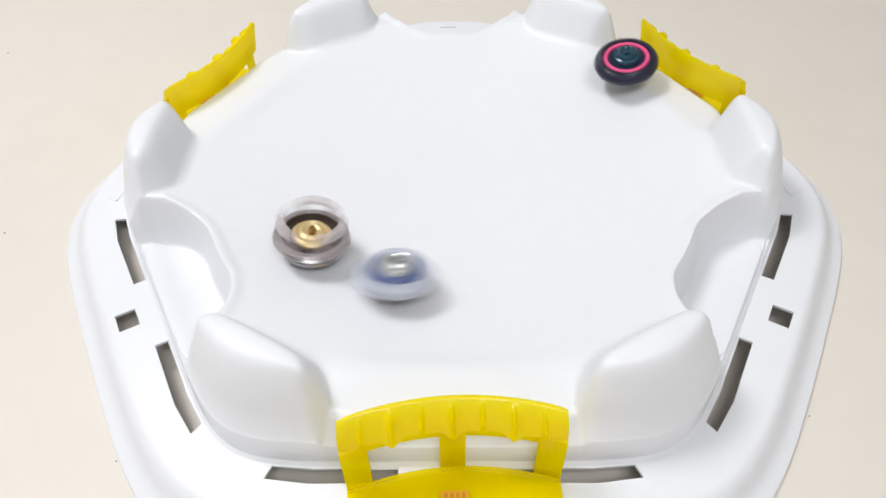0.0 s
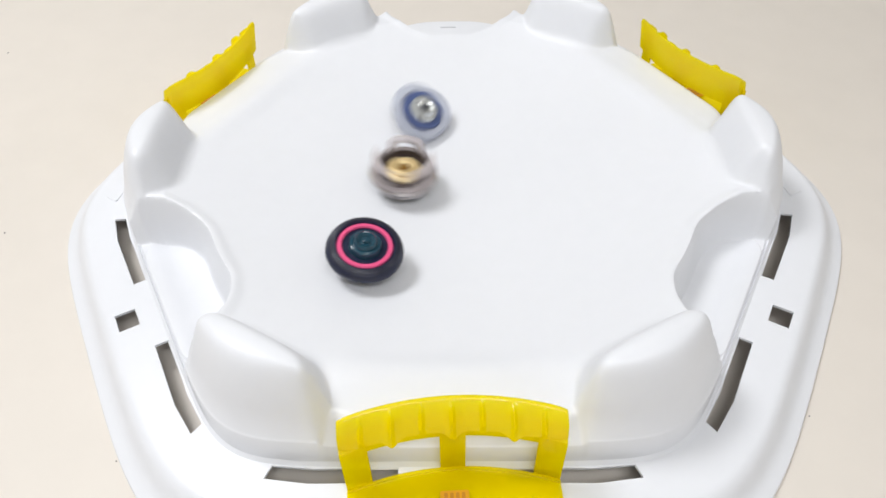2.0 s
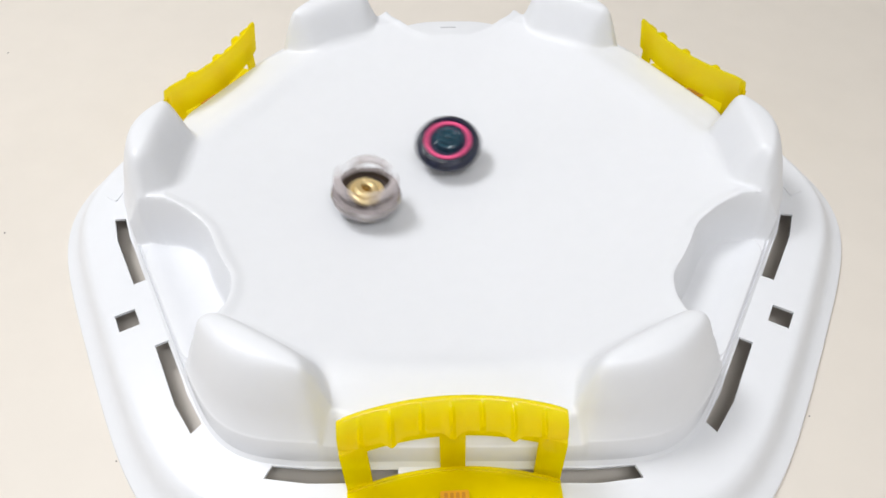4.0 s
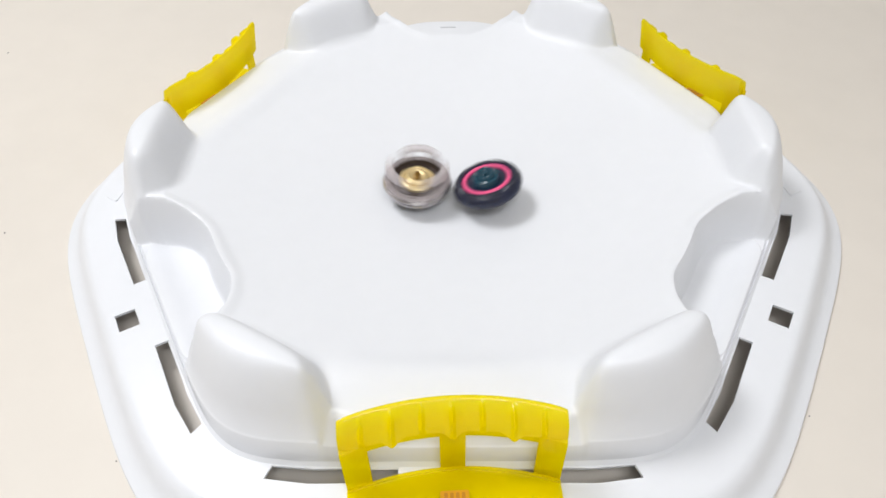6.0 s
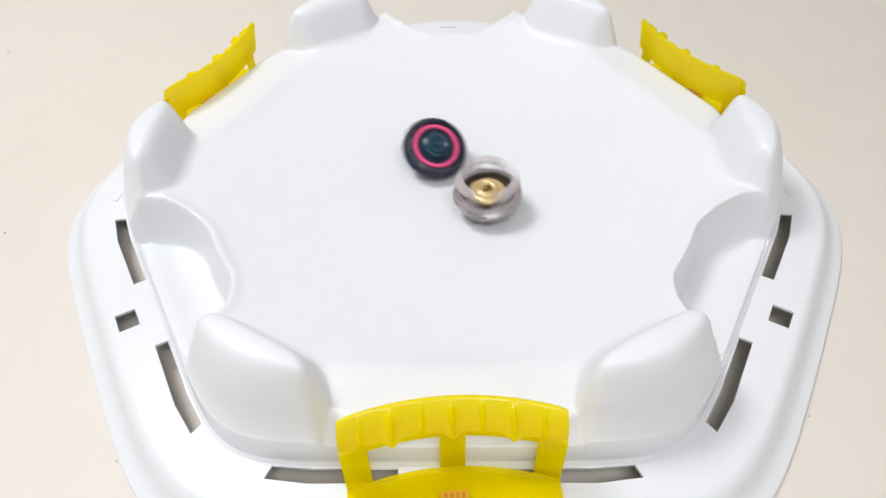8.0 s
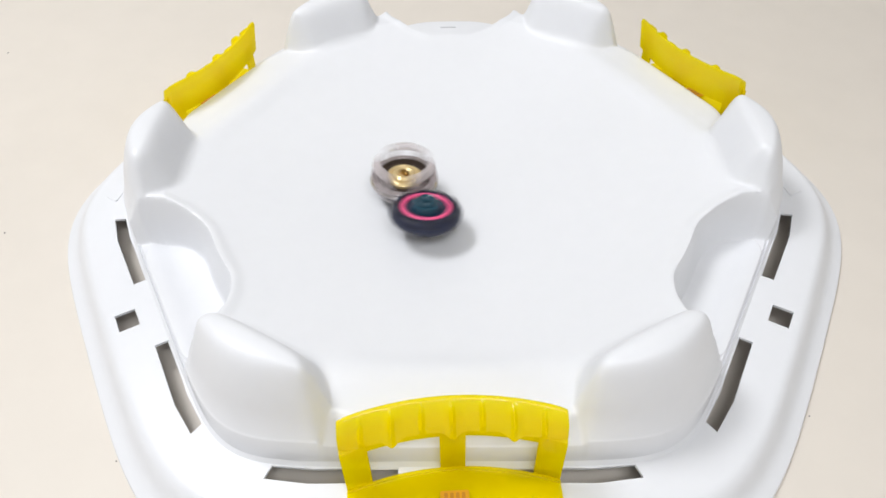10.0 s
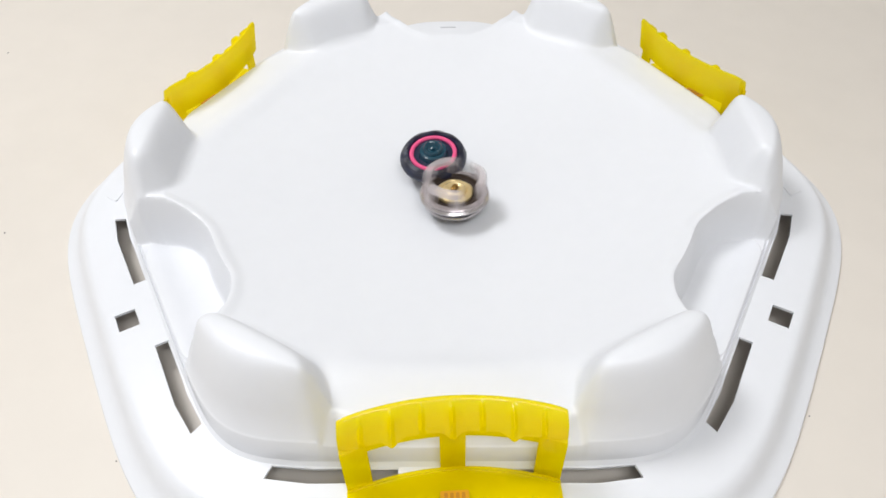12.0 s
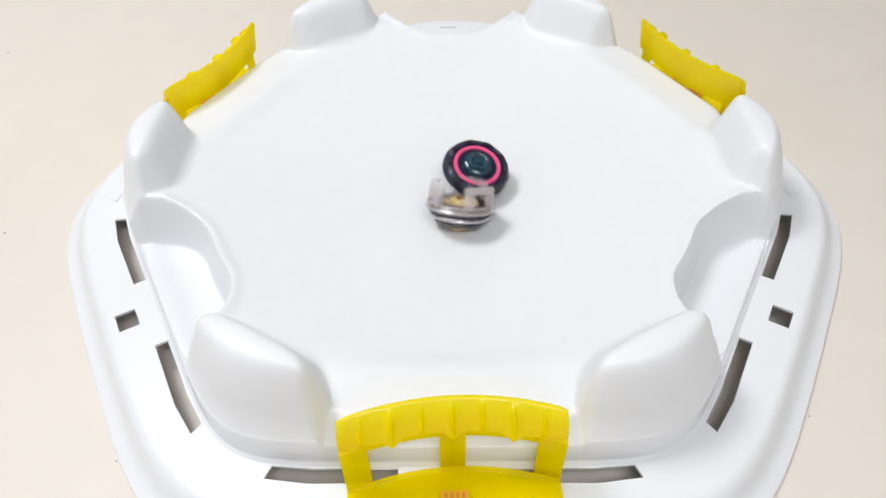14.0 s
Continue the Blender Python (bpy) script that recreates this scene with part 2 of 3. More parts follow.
def build_skirt(arena):
    bm = bmesh.new()
    n = 240
    edges = []

    def loop_edges(points):
        verts = [bm.verts.new(p) for p in points]
        made = [bm.edges.new((verts[i], verts[(i + 1) % len(verts)])) for i in range(len(verts))]
        edges.extend(made)
        return verts

    angles = [2 * math.pi * i / n for i in range(n)]
    rim = loop_edges([skirt_edge(a, 0.2500, FLANGE) for a in angles])
    loop_edges([(hexagon(a, 0.212, 16) * math.cos(a), hexagon(a, 0.212, 16) * math.sin(a), FLANGE) for a in angles])
    holes = [loop_edges([(p.x, p.y, FLANGE) for p in loop]) for loop in slot_loops()]
    bmesh.ops.triangle_fill(bm, use_beauty=True, use_dissolve=False, edges=edges)
    # thickness inside the openings
    for hole in holes:
        low = [bm.verts.new(v.co - Vector((0, 0, 0.0018))) for v in hole]
        for i in range(len(hole)):
            j = (i + 1) % len(hole)
            bm.faces.new((hole[i], hole[j], low[j], low[i]))
    # rolled rim, down to the table
    rings = [rim]
    for ap, z in ((0.2522, 0.0141), (0.2545, 0.0130), (0.2570, 0.0105), (0.2592, 0.0070), (0.2612, 0.0038), (0.2635, 0.0012), (0.2662, -0.0008), (0.2690, -0.0022), (0.2714, -0.0034), (0.2720, -0.0048), (0.2716, TABLE_TOP)):
        rings.append([bm.verts.new(skirt_edge(a, ap, z)) for a in angles])
    grid_faces(bm, rings)
    return part("skirt", bm, WHITE, arena, "white skirt with slots")


def build_arena():
    arena = tagged(new("spinning_top_arena"), "glossy white plastic six-sided spinning top arena on a beige table", "arena")
    build_dish(arena)
    build_skirt(arena)
    for m in (-1, 1):
        bm = bmesh.new()
        for x0, y0, x1, y1 in ((0.2535, -0.0066, 0.2505, 0.008), (0.2535, -0.0066, 0.2625, -0.0010)):
            made = box(bm, 0, math.hypot(x1 - x0, y1 - y0), -0.0005, 0.0005, FLANGE - 0.001, FLANGE + 0.0007)
            turn = Matrix.Translation((x0, y0, 0)) @ Matrix.Rotation(math.atan2(y1 - y0, x1 - x0), 4, "Z")
            bmesh.ops.transform(bm, matrix=Matrix.Diagonal((m, 1, 1, 1)) @ turn, verts=made)
        part("ridge", bm, WHITE, arena)
    return arena


arena = build_arena()


def crumb(x, y, size):
    bm = bmesh.new()
    bmesh.ops.create_icosphere(bm, subdivisions=1, radius=size)
    for v in bm.verts:
        v.co = v.co * (1 + 0.3 * noise.noise(v.co * 900 + Vector((x, y, 0)) * 50))
        v.co.z = v.co.z * 0.5 + size * 0.45
    ob = tagged(part("crumb", bm, BROWN), "tiny brown speck, a table crumb or a burr on the skirt rim", "crumb", "crumbs on the table")
    ob.location = (x, y, TABLE_TOP)


crumb(-0.4568, 0.2461, 0.0009)
crumb(-0.3425, -0.0191, 0.0007)
# these two are moulding burrs at the skirt rim, built like the crumbs
crumb(-0.1939, -0.2073, 0.0005)
crumb(0.2124, -0.1799, 0.0005)


# ---- yellow catches ----
CATCH_HALF = 0.0557


def catch_line(u):
    """A catch bows inwards along its length."""
    return -0.2233 + 0.0103 * (1 - (u / CATCH_HALF) ** 2)


def catch_sheet(u0, u1, steps, low, high, out=-0.0104, thick=0.0024):
    """A bowed upright strip of a catch between two heights."""
    bm = bmesh.new()
    rings = []
    for i in range(steps + 1):
        u = u0 + (u1 - u0) * i / steps
        loop = ((0.0004, low), (0.0, low + 0.0006), (0.0, high - 0.003), (0.0034, high), (thick + 0.0028, high), (thick, high - 0.003), (thick, low + 0.0006), (thick - 0.0004, low))
        rings.append([bm.verts.new((u, catch_line(u) + out + d, z)) for d, z in loop])
    grid_faces(bm, rings)
    bm.faces.new(rings[0])
    bm.faces.new(rings[-1])
    return bm


def build_catch():
    """The catch that faces -y: a hooked grip band with a toothed, sloping outer side on three posts over a flat plate."""
    catch = tagged(new("yellow_catch"), "translucent yellow plastic catch clipped to the white arena rim", "catch", "yellow catches round the arena")
    n = 224
    bm = bmesh.new()
    rings = []
    for i in range(n + 1):
        u = -CATCH_HALF + 2 * CATCH_HALF * i / n
        tooth = math.exp(-((((u + 0.01485) % 0.0297) - 0.01485) / 0.0034) ** 2)
        rib = math.exp(-((((u + 0.0074) % 0.01485) - 0.0074) / 0.0010) ** 2)
        drop = 0.0016 * abs(u / CATCH_HALF) ** 20
        loop = [(-0.0034, 0.0425), (-0.0008, 0.0570), (0.0012, 0.0692 - drop), (0.0006, 0.0711 - drop), (-0.0010, 0.0709 - drop)]
        for k in range(8):
            f = k / 7
            proud = 0.0024 * tooth * smooth_step(0.0, 0.45, f) + 0.0036 * rib * min(f / 0.85, 1.0)
            loop.append((-0.0016 - 0.0090 * f - 0.4 * proud, 0.0705 - 0.0112 * f ** 1.1 + 0.85 * proud - drop * (1 - f)))
        loop += [(-0.0112 - 0.0034 * tooth, 0.0566 - 0.0016 * tooth), (-0.0104 - 0.0026 * tooth, 0.0552 - 0.0026 * tooth), (-0.0084, 0.0556), (-0.0036, 0.0628), (-0.0034, 0.0560), (-0.0056, 0.0425)]
        over = 1 - 0.62 * abs(u / CATCH_HALF) ** 12
        rings.append([bm.verts.new((u, catch_line(u) + (d if d > -0.006 else -0.006 + (d + 0.006) * over), z)) for d, z in loop])
    grid_faces(bm, rings)
    bm.faces.new(rings[0])
    bm.faces.new(rings[-1])
    part("grip_band", bm, YELLOW, catch)
    for u0, u1 in ((-0.0555, -0.0427), (-0.0066, 0.0066), (0.0427, 0.0555)):
        part("post", catch_sheet(u0, u1, 8, 0.0157, 0.0590), YELLOW, catch)
    bm = bmesh.new()
    rings = []
    for i in range(n + 1):
        u = -0.0555 + 0.111 * i / n
        y = catch_line(u) - 0.0106
        rings.append([bm.verts.new(p) for p in ((u, y, 0.0192), (u, y - 0.0005, 0.0198), (u, y - 0.0018, 0.0198), (u, y - 0.0024, 0.0190), (u, -0.262, 0.0185), (u, -0.264, 0.0165), (u, -0.262, 0.0152), (u, y, 0.0152))])
    grid_faces(bm, rings)
    bm.faces.new(rings[0])
    bm.faces.new(rings[-1])
    part("plate", bm, YELLOW, catch)
    bm = bmesh.new()
    box(bm, -0.0075, 0.0075, -0.250, -0.2375, 0.0190, 0.0212, 0.0005)
    badge = part("badge", bm, AMBER, catch, "amber badge with raised bars")
    for x in (-0.0045, -0.0015, 0.0015, 0.0045):
        bm = bmesh.new()
        box(bm, x - 0.0009, x + 0.0009, -0.2485, -0.2390, 0.0208, 0.0216, 0.0002)
        part("bar", bm, RUST, badge)
    return catch


def askew(turn, twist):
    """A catch's pose: turned round the arena, and sitting slightly askew in its clip."""
    return pose(0, 0, 0, 0, 0, turn) @ pose(0, -0.222, 0) @ pose(0, 0, 0, 0, 0, twist) @ pose(0, 0.222, 0)


catch = build_catch()
copy_thing(catch, askew(120, 0.5))
copy_thing(catch, askew(240, 6.0))
catch.matrix_basis = askew(0, 3.0)


# ---- spinning tops ----
def loop_profile(r0, r1, z0, z1, bevel):
    return [(r0 + bevel, z0), (r1 - bevel, z0), (r1, z0 + bevel), (r1, z1 - bevel), (r1 - bevel, z1), (r0 + bevel, z1), (r0, z1 - bevel), (r0, z0 + bevel)]


def teeth(count, depth, sharp=1.0):
    def wave(a, k=0):
        return 1 - depth * (0.5 - 0.5 * math.cos(count * a)) ** sharp
    return wave


def ring_part(name, mat, parent, r0, r1, z0, z1, bevel=0.0006, wave=None, label=""):
    bm = bmesh.new()
    torus_band(bm, loop_profile(r0, r1, z0, z1, bevel), 96, wave)
    return part(name, bm, mat, parent, label)


def turned_part(name, mat, parent, profile, wave=None, label=""):
    bm = bmesh.new()
    lathe(bm, profile, 72, wave)
    return part(name, bm, mat, parent, label)


def build_dark_top():
    top = tagged(new("toy_spinner"), "black and navy spinning top with a pink ring and teal hub", "spinning top", "spinning tops in the arena")
    turned_part("tip", BLACK, top, [(0, 0), (0.0022, 0.0002), (0.0030, 0.0018), (0.0055, 0.0032), (0.0085, 0.0062), (0.0110, 0.0088), (0.0120, 0.0105), (0, 0.0105)])
    turned_part("body", NAVY, top, [(0, 0.0100), (0.0150, 0.0102), (0.0185, 0.0118), (0.0222, 0.0152), (0.0232, 0.0178), (0.0230, 0.0200), (0.0218, 0.0221), (0.0194, 0.0232), (0.0173, 0.0236), (0.0166, 0.0222), (0, 0.0220)],
                lambda a, k: 1 - (0.035 * (0.5 - 0.5 * math.cos(3 * a)) ** 4 if k in (3, 4, 5) else 0))
    ring_part("pink_ring", PINK, top, 0.0135, 0.0164, 0.0205, 0.0238, 0.0007)
    turned_part("hub", TEAL, top, [(0, 0.0215), (0.0102, 0.0215), (0.0100, 0.0238), (0.0092, 0.0258), (0.0080, 0.0264), (0.0070, 0.0262), (0.0066, 0.0282), (0.0057, 0.0290), (0.0046, 0.0284), (0.0034, 0.0268), (0, 0.0268)], teeth(6, 0.03))
    turned_part("stud", TEAL, top, [(0, 0.0266), (0.0018, 0.0268), (0.0018, 0.0284), (0.0010, 0.0288), (0, 0.0288)])
    for k in range(9):
        bm = bmesh.new()
        rings = []
        for i in range(13):
            a = radians(40 * k + 28 * i / 12)
            f = math.sin(math.pi * (0.08 + 0.84 * i / 12))
            rings.append([bm.verts.new((r * math.cos(a), r * math.sin(a), z)) for r, z in ((0.0178, 0.0227), (0.0182, 0.0232 + 0.0013 * f), (0.0208, 0.0221 + 0.0021 * f), (0.0224 + 0.0008 * f, 0.0198), (0.0220, 0.0190))])
        grid_faces(bm, rings)
        bm.faces.new(rings[0])
        bm.faces.new(rings[-1])
        part("blade", bm, BLACK, top)
    return top


def build_gold_top():
    top = tagged(new("toy_spinner"), "silver metal spinning top with clear rose arches and gold hub", "spinning top", "spinning tops in the arena")
    turned_part("tip", GOLD, top, [(0, 0), (0.0035, 0.0002), (0.0052, 0.0016), (0.0082, 0.0024), (0.0088, 0.0034), (0, 0.0036)])
    turned_part("driver", GUNMETAL, top, [(0, 0.0032), (0.0104, 0.0033), (0.0146, 0.0046), (0.0166, 0.0064), (0.0158, 0.0083), (0, 0.0085)], teeth(6, 0.04))
    turned_part("disc", STEEL, top, [(0, 0.0080), (0.0150, 0.0082), (0.0196, 0.0088), (0.0203, 0.0100), (0.0198, 0.0110), (0.0168, 0.0116), (0.0160, 0.0140), (0, 0.0140)], teeth(8, 0.03))
    # dark colour here stands in for shade in the gap between disc and ring
    ring_part("gap_shade_ring", GUNMETAL, top, 0.0150, 0.0214, 0.0120, 0.0144, 0.0010, teeth(4, 0.03))
    ring_part("metal_ring", STEEL, top, 0.0172, 0.0232, 0.0142, 0.0176, 0.0014, teeth(4, 0.02))
    ring_part("rose_ring", ROSE, top, 0.0176, 0.0222, 0.0174, 0.0196, 0.0008)
    turned_part("well", BROWN, top, [(0, 0.0135), (0.0181, 0.0135), (0.0181, 0.0196), (0.0170, 0.0198), (0.0158, 0.0176), (0.0120, 0.0168), (0, 0.0168)])
    for k in range(3):
        bm = bmesh.new()
        # a crossbar on two uprights, leaning inwards
        for a0, a1, low, high in ((-38, 38, 0.0088, 0.0130), (-38, -20, -0.0002, 0.0087), (20, 38, -0.0002, 0.0087)):
            rings = []
            for i in range(13):
                d = a0 + (a1 - a0) * i / 12
                a = radians(d + 120 * k)
                cap = high - (0.0010 * abs(d / 38) ** 6 if high > 0.010 else 0.0)
                loop = ((0.0220, low), (0.0220, cap - 0.0012), (0.0210, cap), (0.0176, cap), (0.0168, cap - 0.0010), (0.0172, low))
                rings.append([bm.verts.new(((r - 0.10 * z) * math.cos(a), (r - 0.10 * z) * math.sin(a), 0.0192 + z)) for r, z in loop])
            grid_faces(bm, rings)
            bm.faces.new(rings[0])
            bm.faces.new(rings[-1])
        part("arch", bm, CLEAR, top, "clear rose plastic arch")
    turned_part("hub", GOLD, top, [(0, 0.0165), (0.0124, 0.0165), (0.0124, 0.0186), (0.0112, 0.0198), (0.0096, 0.0201), (0.0086, 0.0192), (0.0080, 0.0206), (0.0058, 0.0218), (0.0042, 0.0205), (0, 0.0202)], teeth(5, 0.05))
    turned_part("stud", BRASS, top, [(0, 0.0200), (0.0034, 0.0202), (0.0034, 0.0222), (0.0022, 0.0231), (0, 0.0231)], teeth(2, 0.5))
    return top


def build_white_top():
    top = tagged(new("toy_spinner"), "frosted lilac-white spinning top with a blue ring and silver hub", "spinning top", "spinning tops in the arena")
    turned_part("tip", BLACK, top, [(0, 0), (0.0024, 0.0002), (0.0032, 0.0018), (0.0060, 0.0030), (0.0100, 0.0055), (0.0125, 0.0085), (0.0125, 0.0100), (0, 0.0100)])
    turned_part("disc", STEEL, top, [(0, 0.0095), (0.0150, 0.0095), (0.0185, 0.0105), (0.0185, 0.0125), (0, 0.0128)], teeth(7, 0.04))
    ring_part("outer_ring", LILAC, top, 0.0152, 0.0236, 0.0125, 0.0205, 0.0022, teeth(3, 0.09, 2))
    ring_part("blue_ring", BLUE, top, 0.0100, 0.0160, 0.0130, 0.0216, 0.0012, teeth(6, 0.08))
    turned_part("hub", SILVER, top, [(0, 0.0140), (0.0108, 0.0140), (0.0108, 0.0228), (0.0095, 0.0245), (0.0078, 0.0248), (0.0070, 0.0262), (0.0058, 0.0272), (0.0046, 0.0262), (0, 0.0258)], teeth(5, 0.03))
    turned_part("stud", GUNMETAL, top, [(0, 0.0255), (0.0022, 0.0257), (0.0022, 0.0270), (0.0012, 0.0276), (0, 0.0276)])
    return top


dark_top, gold_top, white_top = build_dark_top(), build_gold_top(), build_white_top()
for toy in (dark_top, gold_top, white_top):
    for piece in toy.children:
        piece.data.transform(Matrix.Diagonal((1.09, 1.09, 1.07, 1)))


# ---- what moves ----
def catmull(keys, t):
    """Smooth values between the keys (t, a, b, ...)."""
    k = 0
    while k < len(keys) - 2 and keys[k + 1][0] <= t:
        k += 1
    p1, p2 = keys[k], keys[min(k + 1, len(keys) - 1)]
    p0, p3 = keys[max(k - 1, 0)], keys[min(k + 2, len(keys) - 1)]
    span = p2[0] - p1[0]
    s = min(max((t - p1[0]) / span, 0.0), 1.0) if span else 0.0
    values = []
    for a, b, c, d in zip(p0[1:], p1[1:], p2[1:], p3[1:]):
        m1 = (c - a) / max(p2[0] - p0[0], 1e-6) * span
        m2 = (d - b) / max(p3[0] - p1[0], 1e-6) * span
        values.append((2 * s ** 3 - 3 * s ** 2 + 1) * b + (s ** 3 - 2 * s ** 2 + s) * m1 + (-2 * s ** 3 + 3 * s ** 2) * c + (s ** 3 - s ** 2) * m2)
    return values


def spun(keys, spin, seconds=14.0):
    """Poses from keys (t, x, y, lean x, lean y[, lift]), spinning by spin(t) degrees a step."""
    rows, angle = [], 0.0
    for step in range(round(seconds * FPS) + 1):
        t = step / FPS
        x, y, lx, ly, *lift = catmull(keys, t)
        z = lift[0] if lift else dish_height(math.hypot(x, y), math.atan2(y, x))
        up = Vector((lx, ly, math.sqrt(max(1 - lx * lx - ly * ly, 0.02)))).normalized()
        tilt = Vector((0, 0, 1)).rotation_difference(up).to_matrix().to_4x4()
        angle += spin(t)
        rows.append((t, Matrix.Translation((x, y, z)) @ tilt @ pose(0, 0, 0, 0, 0, angle)))
    return rows


